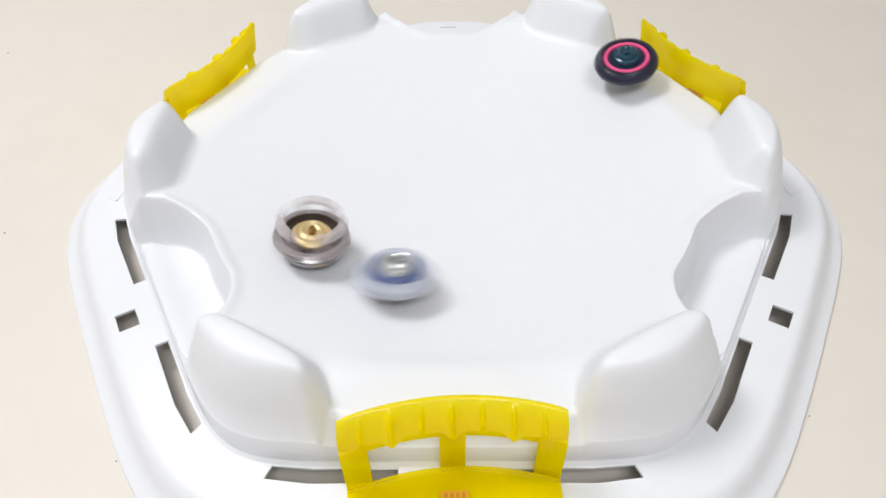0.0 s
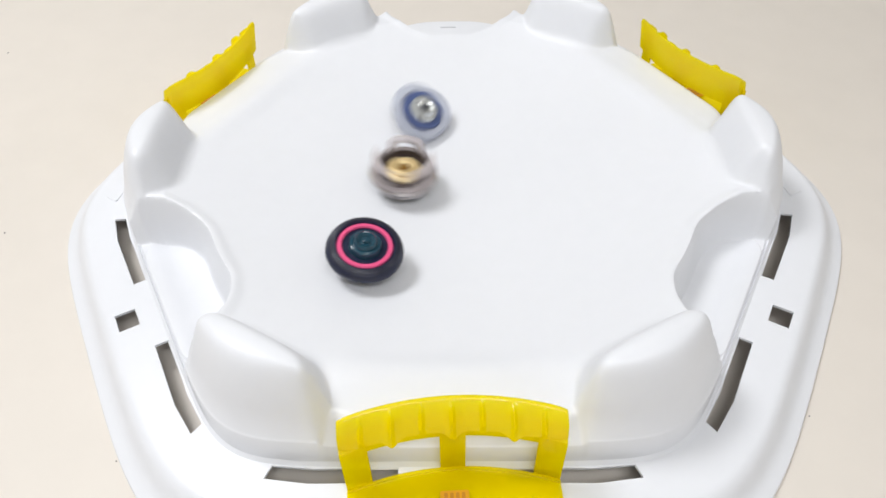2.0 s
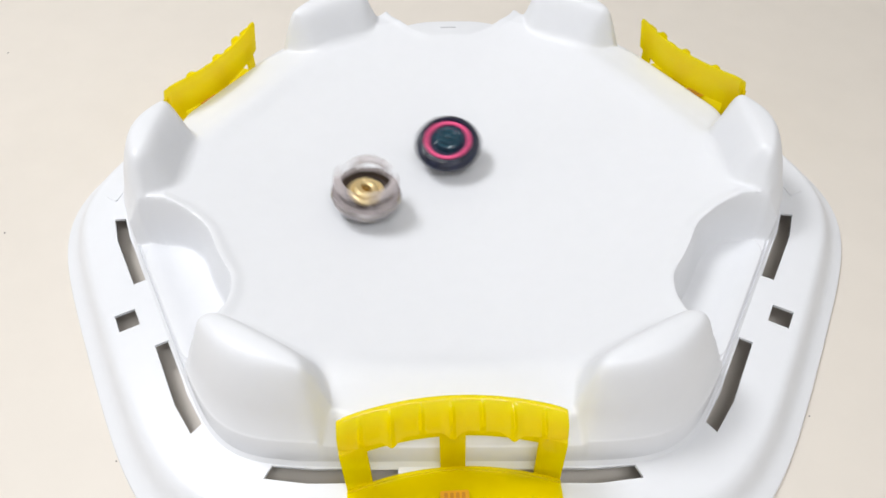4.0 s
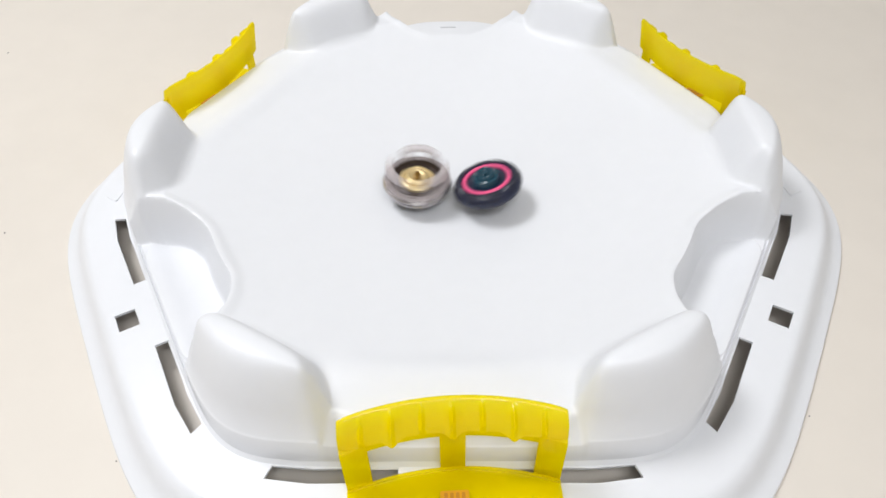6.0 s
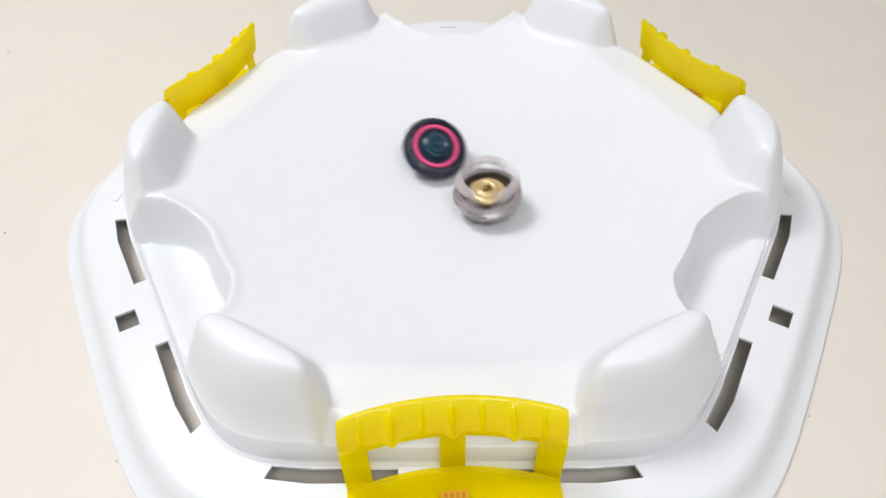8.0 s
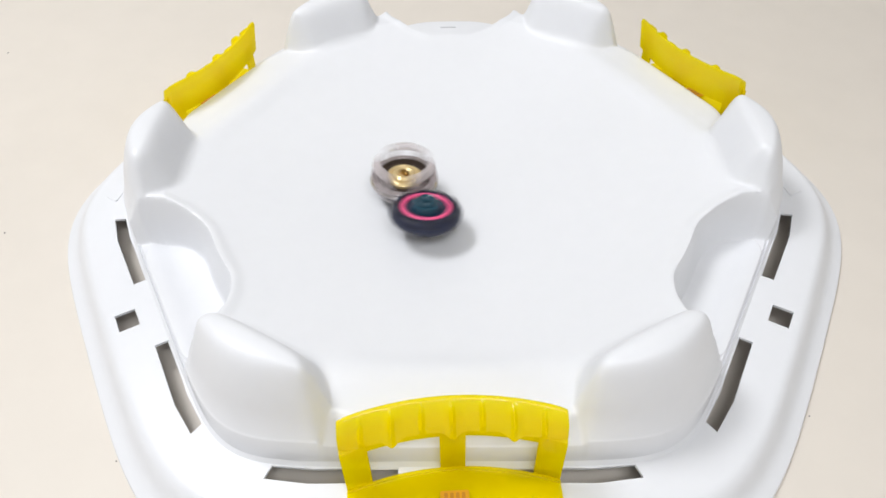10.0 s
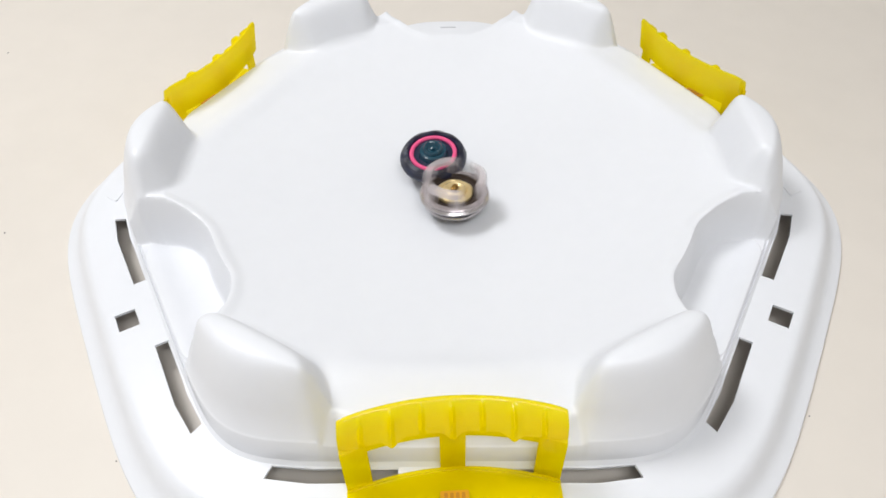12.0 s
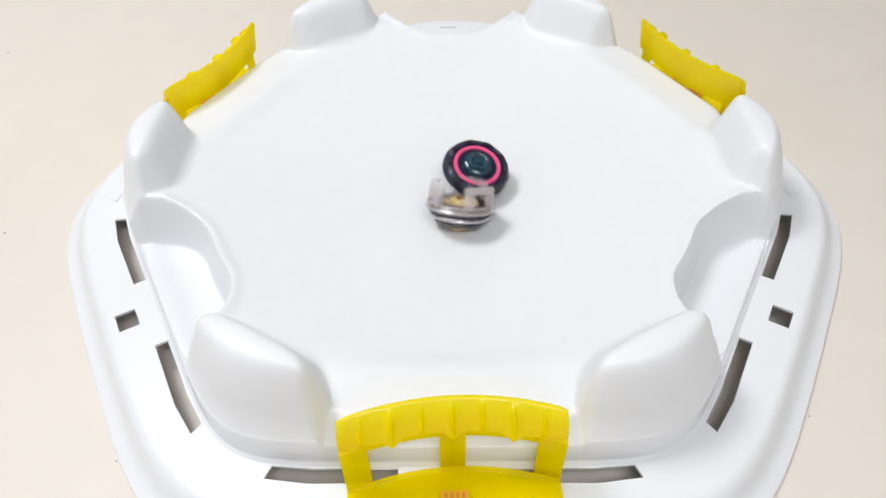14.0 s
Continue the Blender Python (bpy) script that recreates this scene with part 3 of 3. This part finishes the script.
def motions():
    dark_keys = [
        (0.0, 0.1442, 0.1038, -0.14, -0.15), (0.1, 0.1524, 0.0959, -0.15, -0.15), (0.2, 0.1472, 0.0945, -0.15, -0.16), (0.3, 0.1330, 0.0951, -0.14, -0.18), (0.4, 0.1116, 0.1036, -0.12, -0.22),
        (0.5, 0.0848, 0.0905, -0.09, -0.22), (0.6, 0.0623, 0.0590, -0.07, -0.20), (0.7, 0.0347, 0.0241, -0.04, -0.17), (0.8, 0.0024, -0.0018, 0.00, -0.16), (0.9, -0.0294, -0.0057, 0.05, -0.17),
        (1.0, -0.0556, 0.0094, 0.09, -0.20), (1.1, -0.0648, 0.0342, 0.10, -0.23), (1.2, -0.0554, 0.0645, 0.08, -0.25), (1.3, -0.0321, 0.0818, 0.05, -0.27), (1.4, -0.0015, 0.0800, 0.01, -0.26),
        (1.5, 0.0202, 0.0487, -0.02, -0.24), (1.6, 0.0232, 0.0065, -0.03, -0.21), (1.7, 0.0014, -0.0307, 0.00, -0.17), (1.8, -0.0371, -0.0443, 0.09, -0.15), (1.9, -0.0540, -0.0681, 0.13, -0.12),
        (2.0, -0.0586, -0.0850, 0.15, -0.11), (2.1, -0.0711, -0.0792, 0.17, -0.09), (2.2, -0.0860, -0.0672, 0.20, -0.03), (2.3, -0.0968, -0.0472, 0.24, 0.00), (2.4, -0.1152, -0.0524, 0.26, 0.04),
        (2.5, -0.1203, -0.0447, 0.31, 0.08), (2.6, -0.1151, -0.0357, 0.30, 0.07), (2.7, -0.1050, -0.0266, 0.31, 0.05), (2.8, -0.0878, -0.0164, 0.34, 0.06), (2.9, -0.0733, -0.0098, 0.35, 0.04),
        (3.0, -0.0469, -0.0072, 0.35, 0.03), (3.1, -0.0161, -0.0190, 0.32, 0.05), (3.2, 0.0097, -0.0417, 0.24, 0.08), (3.5, 0.0655, -0.0693, -0.14, 0.12), (3.8, 0.0538, 0.0027, -0.35, -0.14),
        (4.1, -0.0292, 0.0447, 0.15, -0.29), (4.4, -0.0744, -0.0194, 0.40, -0.08), (4.7, -0.0459, -0.0838, 0.23, 0.14), (5.0, -0.0129, -0.0869, 0.02, 0.17), (5.3, -0.0102, -0.0713, -0.02, 0.12),
        (5.4, -0.0135, -0.0774, 0.02, 0.17), (5.5, -0.0165, -0.0766, 0.03, 0.18), (5.6, -0.0212, -0.0651, 0.03, 0.18), (5.7, -0.0227, -0.0528, -0.01, 0.15), (5.8, -0.0180, -0.0336, -0.04, 0.11),
        (5.9, 0.0106, -0.0284, -0.12, 0.13), (6.0, 0.0311, -0.0152, -0.23, 0.09), (6.1, 0.0476, -0.0034, -0.29, 0.03), (6.2, 0.0511, 0.0047, -0.30, -0.04), (6.3, 0.0505, 0.0110, -0.29, -0.11),
        (6.4, 0.0402, 0.0157, -0.22, -0.17), (6.5, 0.0355, 0.0214, -0.15, -0.20), (6.6, 0.0184, 0.0295, -0.02, -0.27), (6.7, -0.0057, 0.0260, 0.14, -0.35), (6.8, -0.0298, 0.0175, 0.28, -0.31),
        (6.9, -0.0487, 0.0069, 0.39, -0.13), (7.0, -0.0512, -0.0083, 0.39, 0.02), (7.1, -0.0483, -0.0241, 0.34, 0.11), (7.2, -0.0306, -0.0394, 0.21, 0.19), (7.3, -0.0087, -0.0454, 0.05, 0.21),
        (7.4, 0.0177, -0.0402, -0.08, 0.20), (7.5, 0.0394, -0.0332, -0.20, 0.17), (7.6, 0.0510, -0.0245, -0.29, 0.06), (7.7, 0.0445, -0.0037, -0.34, -0.11), (7.8, 0.0301, 0.0222, -0.33, -0.29),
        (7.9, 0.0088, 0.0419, -0.01, -0.45), (8.0, -0.0175, 0.0399, 0.26, -0.45), (8.1, -0.0386, 0.0321, 0.39, -0.32), (8.2, -0.0455, -0.0006, 0.48, -0.09), (8.3, -0.0449, -0.0162, 0.39, 0.03),
        (8.4, -0.0411, -0.0299, 0.33, 0.11), (8.5, -0.0321, -0.0388, 0.32, 0.12), (8.6, -0.0143, -0.0451, 0.20, 0.20), (8.7, 0.0070, -0.0440, 0.03, 0.21), (8.8, 0.0242, -0.0385, -0.09, 0.20),
        (8.9, 0.0331, -0.0286, -0.20, 0.16), (9.0, 0.0333, -0.0116, -0.27, 0.04), (9.1, 0.0210, 0.0090, -0.31, -0.13), (9.2, 0.0050, 0.0271, -0.29, -0.31), (9.3, -0.0212, 0.0345, 0.04, -0.44),
        (9.4, -0.0446, 0.0295, 0.30, -0.43), (9.5, -0.0602, 0.0143, 0.42, -0.29), (9.6, -0.0672, -0.0036, 0.42, -0.11), (9.7, -0.0679, -0.0187, 0.41, 0.04), (9.8, -0.0594, -0.0302, 0.35, 0.12),
        (9.9, -0.0484, -0.0424, 0.23, 0.20), (10.0, -0.0186, -0.0484, 0.06, 0.20), (10.1, 0.0023, -0.0357, -0.06, 0.19), (10.2, 0.0115, -0.0269, -0.17, 0.15), (10.3, 0.0182, -0.0128, -0.41, -0.15),
        (10.4, 0.0194, 0.0033, -0.34, -0.14), (10.5, 0.0088, 0.0135, -0.06, -0.25), (10.6, -0.0027, 0.0164, 0.11, -0.26), (10.7, -0.0169, 0.0188, 0.32, -0.30), (10.8, -0.0269, 0.0260, 0.39, -0.29),
        (10.9, -0.0318, 0.0201, 0.49, -0.20), (11.0, -0.0368, 0.0176, 0.50, -0.12), (11.1, -0.0403, 0.0119, 0.52, -0.01), (11.2, -0.0385, 0.0028, 0.46, 0.08), (11.3, -0.0332, -0.0037, 0.33, 0.19),
        (11.4, -0.0311, -0.0036, 0.16, 0.19), (11.5, -0.0240, -0.0017, 0.03, 0.18), (11.6, -0.0188, 0.0013, -0.04, 0.09), (11.7, -0.0133, 0.0092, -0.17, -0.05), (11.8, -0.0103, 0.0235, -0.28, -0.28),
        (11.9, -0.0081, 0.0302, -0.25, -0.36), (12.0, -0.0126, 0.0212, -0.03, -0.14), (12.1, -0.0148, 0.0210, 0.03, -0.06), (12.2, -0.0172, 0.0228, 0.13, -0.12), (12.3, -0.0179, 0.0227, 0.20, -0.07),
        (12.4, -0.0123, 0.0162, 0.21, -0.07), (12.5, -0.0070, 0.0135, 0.12, -0.04), (12.6, -0.0034, 0.0141, 0.12, 0.02), (12.7, 0.0003, 0.0103, 0.01, 0.06), (12.8, 0.0018, 0.0139, 0.12, 0.05),
        (12.9, 0.0033, 0.0127, 0.06, -0.08), (13.0, 0.0022, 0.0150, 0.23, -0.08), (13.1, 0.0100, 0.0116, -0.17, 0.05), (13.2, 0.0160, 0.0291, -0.23, -0.22), (13.3, 0.0108, 0.0317, -0.01, -0.32),
        (13.4, 0.0099, 0.0252, 0.17, -0.16), (13.5, 0.0216, 0.0157, -0.24, 0.23), (13.6, 0.0182, 0.0228, -0.02, -0.14), (13.7, 0.0199, 0.0180, 0.12, 0.03), (13.8, 0.0194, 0.0189, -0.11, -0.11),
        (13.9, 0.0147, 0.0173, 0.05, -0.14), (14.0, 0.0148, 0.0100, 0.19, -0.24),
    ]
    gold_keys = [
        (0.0, -0.0934, -0.0771, 0.14, 0.06), (0.1, -0.0890, -0.0824, 0.16, 0.07), (0.2, -0.0625, -0.0685, 0.14, 0.06), (0.3, -0.0263, -0.0369, 0.14, 0.02), (0.4, -0.0099, 0.0133, 0.17, -0.03),
        (0.5, -0.0056, 0.0655, 0.17, -0.11), (0.6, -0.0228, 0.1001, 0.19, -0.15), (0.7, -0.0456, 0.1180, 0.18, -0.18), (0.8, -0.0750, 0.1274, 0.19, -0.20), (0.9, -0.1087, 0.1260, 0.19, -0.21),
        (1.0, -0.1359, 0.1139, 0.18, -0.21), (1.1, -0.1388, 0.1102, 0.18, -0.20), (1.2, -0.1221, 0.1199, 0.16, -0.21), (1.3, -0.1159, 0.1315, 0.14, -0.22), (1.4, -0.1319, 0.1311, 0.16, -0.22),
        (1.5, -0.1410, 0.1269, 0.16, -0.21), (1.6, -0.1289, 0.1119, 0.15, -0.20), (1.7, -0.1060, 0.0846, 0.13, -0.18), (1.8, -0.0864, 0.0321, 0.12, -0.12), (1.9, -0.0683, 0.0146, 0.10, -0.11),
        (2.0, -0.0364, 0.0053, 0.06, -0.10), (2.1, 0.0100, 0.0085, -0.01, -0.11), (2.2, 0.0411, 0.0346, -0.04, -0.14), (2.3, 0.0508, 0.0696, -0.05, -0.18), (2.4, 0.0362, 0.1031, -0.03, -0.22),
        (2.5, -0.0014, 0.1129, 0.01, -0.22), (2.6, -0.0346, 0.0737, 0.05, -0.18), (2.7, -0.0391, 0.0113, 0.06, -0.10), (2.8, -0.0259, -0.0137, 0.04, -0.07), (2.9, 0.0080, -0.0147, -0.00, -0.07),
        (3.0, 0.0388, 0.0061, -0.04, -0.10), (3.1, 0.0407, 0.0421, -0.04, -0.14), (3.2, 0.0109, 0.0675, -0.01, -0.16), (3.5, -0.0430, 0.0719, 0.06, -0.17), (3.8, -0.0776, 0.0205, 0.11, -0.10),
        (4.1, -0.0481, -0.0388, 0.07, -0.03), (4.4, 0.0083, -0.0501, -0.00, -0.01), (4.7, 0.0391, 0.0037, -0.04, -0.07), (5.0, -0.0037, 0.0460, 0.01, -0.12), (5.3, -0.0447, 0.0060, 0.06, -0.07),
        (5.4, -0.0205, -0.0041, 0.03, -0.05), (5.5, 0.0058, 0.0100, 0.00, -0.07), (5.6, 0.0181, 0.0389, -0.01, -0.10), (5.7, 0.0045, 0.0642, 0.00, -0.13), (5.8, -0.0281, 0.0514, 0.04, -0.11),
        (5.9, -0.0410, 0.0124, 0.06, -0.07), (6.0, -0.0255, -0.0058, 0.04, -0.04), (6.1, -0.0166, -0.0047, 0.03, -0.04), (6.2, -0.0114, 0.0035, 0.02, -0.05), (6.3, -0.0163, 0.0092, 0.03, -0.06),
        (6.4, -0.0156, 0.0019, 0.03, -0.05), (6.5, -0.0141, -0.0310, 0.03, -0.01), (6.6, 0.0134, -0.0263, -0.01, -0.02), (6.7, 0.0307, -0.0363, -0.03, -0.01), (6.8, 0.0157, -0.0149, -0.01, -0.04),
        (6.9, 0.0131, -0.0179, -0.01, -0.03), (7.0, 0.0106, -0.0121, -0.01, -0.04), (7.1, 0.0248, 0.0103, -0.02, -0.07), (7.2, 0.0009, 0.0238, 0.01, -0.09), (7.3, -0.0204, 0.0278, 0.03, -0.10),
        (7.4, -0.0353, 0.0339, 0.05, -0.11), (7.5, -0.0142, 0.0100, 0.03, -0.08), (7.6, -0.0127, 0.0214, 0.02, -0.09), (7.7, -0.0376, 0.0078, 0.06, -0.07), (7.8, -0.0040, -0.0136, 0.01, -0.04),
        (7.9, 0.0199, -0.0436, -0.02, 0.00), (8.0, 0.0268, -0.0208, -0.03, -0.02), (8.1, 0.0028, -0.0124, 0.00, -0.02), (8.2, 0.0340, -0.0306, -0.04, 0.00), (8.3, 0.0339, -0.0208, -0.04, -0.01),
        (8.4, 0.0303, -0.0087, -0.03, -0.02), (8.5, 0.0180, 0.0025, -0.01, -0.03), (8.6, 0.0011, 0.0078, 0.01, -0.03), (8.7, -0.0087, 0.0054, 0.02, -0.03), (8.8, -0.0097, -0.0011, 0.02, -0.02),
        (8.9, -0.0106, -0.0084, 0.02, -0.01), (9.0, -0.0130, -0.0198, 0.02, 0.01), (9.1, -0.0021, -0.0363, 0.01, 0.03), (9.2, 0.0107, -0.0505, -0.01, 0.05), (9.3, 0.0170, -0.0540, -0.02, 0.06),
        (9.4, 0.0165, -0.0520, -0.01, 0.06), (9.5, 0.0142, -0.0498, -0.01, 0.06), (9.6, 0.0115, -0.0443, -0.01, 0.06), (9.7, 0.0067, -0.0337, -0.00, 0.05), (9.8, -0.0035, -0.0223, 0.01, 0.03),
        (9.9, -0.0137, -0.0107, 0.03, 0.03), (10.0, -0.0353, -0.0045, 0.05, 0.03), (10.1, -0.0411, -0.0177, 0.05, 0.04), (10.2, -0.0355, -0.0265, 0.05, 0.05), (10.3, -0.0297, -0.0308, 0.04, 0.06),
        (10.4, -0.0170, -0.0360, 0.03, 0.06), (10.5, -0.0029, -0.0310, 0.01, 0.05), (10.6, 0.0067, -0.0277, -0.00, 0.05), (10.7, 0.0161, -0.0200, -0.01, 0.03), (10.8, 0.0169, -0.0084, -0.01, 0.02),
        (10.9, 0.0128, -0.0049, -0.01, 0.01), (11.0, 0.0128, -0.0056, -0.01, 0.01), (11.1, 0.0138, -0.0066, -0.01, 0.02), (11.2, 0.0138, -0.0090, -0.01, 0.02), (11.3, 0.0203, -0.0170, -0.02, 0.03),
        (11.4, 0.0259, -0.0182, -0.02, 0.04), (11.5, 0.0283, -0.0217, -0.03, 0.04), (11.6, 0.0248, -0.0191, -0.02, 0.04), (11.7, 0.0198, -0.0172, -0.02, 0.04), (11.8, 0.0140, -0.0202, -0.01, 0.05),
        (11.9, 0.0084, -0.0201, -0.00, 0.05), (12.0, 0.0022, -0.0215, 0.01, 0.06), (12.1, -0.0065, -0.0256, 0.02, 0.06), (12.2, -0.0110, -0.0314, 0.02, 0.07), (12.3, -0.0095, -0.0314, 0.02, 0.08),
        (12.4, -0.0080, -0.0290, 0.02, 0.08), (12.5, -0.0105, -0.0308, 0.02, 0.08), (12.6, -0.0096, -0.0283, 0.06, 0.08), (12.7, -0.0018, -0.0288, -0.05, 0.00), (12.8, 0.0002, -0.0302, -0.09, 0.00),
        (12.9, 0.0064, -0.0373, -0.07, 0.09), (13.0, 0.0094, -0.0373, 0.03, 0.18), (13.1, 0.0123, -0.0343, -0.09, 0.08), (13.2, 0.0118, -0.0400, -0.24, 0.37), (13.3, -0.0003, -0.0358, 0.08, 0.20),
        (13.4, -0.0047, -0.0267, 0.10, 0.19), (13.5, -0.0097, -0.0266, 0.34, 0.36), (13.6, -0.0110, -0.0171, 0.23, -0.11), (13.7, -0.0045, -0.0168, 0.01, -0.35), (13.8, 0.0020, -0.0211, -0.11, -0.15),
        (13.9, 0.0037, -0.0227, -0.13, -0.24), (14.0, 0.0051, -0.0409, 0.09, 0.50),
    ]
    white_keys = [
        (0.0, -0.0356, -0.1126, 0.05, 0.24), (0.1, 0.0290, -0.1080, -0.06, 0.26), (0.2, 0.0646, -0.1033, -0.13, 0.33), (0.3, 0.0920, -0.0888, -0.20, 0.32), (0.4, 0.1132, -0.0821, -0.25, 0.28),
        (0.5, 0.1381, -0.0699, -0.34, 0.25), (0.6, 0.1544, -0.0499, -0.40, 0.17), (0.7, 0.1678, -0.0354, -0.44, 0.10), (0.8, 0.1786, -0.0105, -0.45, 0.02), (0.9, 0.1817, 0.0155, -0.45, -0.06),
        (1.0, 0.1782, 0.0366, -0.46, -0.11), (1.1, 0.1583, 0.0641, -0.51, -0.20), (1.2, 0.1429, 0.0994, -0.51, -0.31), (1.3, 0.1254, 0.1292, -0.49, -0.38), (1.4, 0.1199, 0.1546, -0.46, -0.45),
        (1.5, 0.1063, 0.1637, -0.22, -0.53), (1.6, 0.0730, 0.1632, 0.06, -0.57), (1.7, 0.0423, 0.1529, 0.22, -0.54), (1.8, 0.0151, 0.1338, 0.29, -0.50), (1.9, -0.0110, 0.1103, 0.37, -0.46),
        (2.0, -0.0307, 0.0822, 0.39, -0.43), (2.1, -0.0492, 0.0487, 0.47, -0.36), (2.2, -0.0638, 0.0193, 0.54, -0.28), (2.3, -0.0726, -0.0009, 0.56, -0.22), (2.4, -0.0575, -0.0009, 0.52, -0.16),
        (2.5, -0.0402, -0.0091, 0.48, -0.08), (2.6, -0.0264, -0.0277, 0.39, 0.03), (2.7, -0.0176, -0.0537, 0.36, 0.12), (2.8, -0.0028, -0.0831, 0.27, 0.20), (2.9, 0.0054, -0.1017, 0.12, 0.25),
        (3.0, 0.0106, -0.1125, 0.07, 0.25), (3.1, 0.0218, -0.1270, -0.02, 0.28), (3.2, 0.0303, -0.1331, -0.06, 0.27),
    ]
    walk(dark_top, spun(dark_keys, lambda t: 86 if t < 10 else 86 - 16 * (t - 10)))
    walk(gold_top, spun(gold_keys, lambda t: 86 if t < 10 else max(86 - 21 * (t - 10), 16)))
    # the white top keeps to the dish, is struck, climbs the front ramp and drops to the table
    lifted = [(*row, dish_height(math.hypot(row[1], row[2]), math.atan2(row[2], row[1]))) for row in white_keys]
    lifted += [(3.4, 0.045, -0.118, -0.10, 0.12, 0.027), (3.6, 0.030, -0.165, 0.0, 0.15, 0.036), (3.75, 0.012, -0.205, 0.0, 0.10, 0.078), (3.9, 0.0, -0.262, 0.0, -0.15, 0.088),
               (4.05, -0.01, -0.325, 0.0, -0.30, 0.045), (4.2, -0.015, -0.380, 0.1, -0.40, 0.0), (4.6, -0.02, -0.420, 0.2, -0.55, -0.003), (5.0, -0.02, -0.430, 0.3, -0.70, -0.002), (14.0, -0.02, -0.430, 0.3, -0.70, -0.002)]
    walk(white_top, spun(lifted, lambda t: 83 if t < 4.2 else max(0.0, 83 - 90 * (t - 4.2))))


motions()
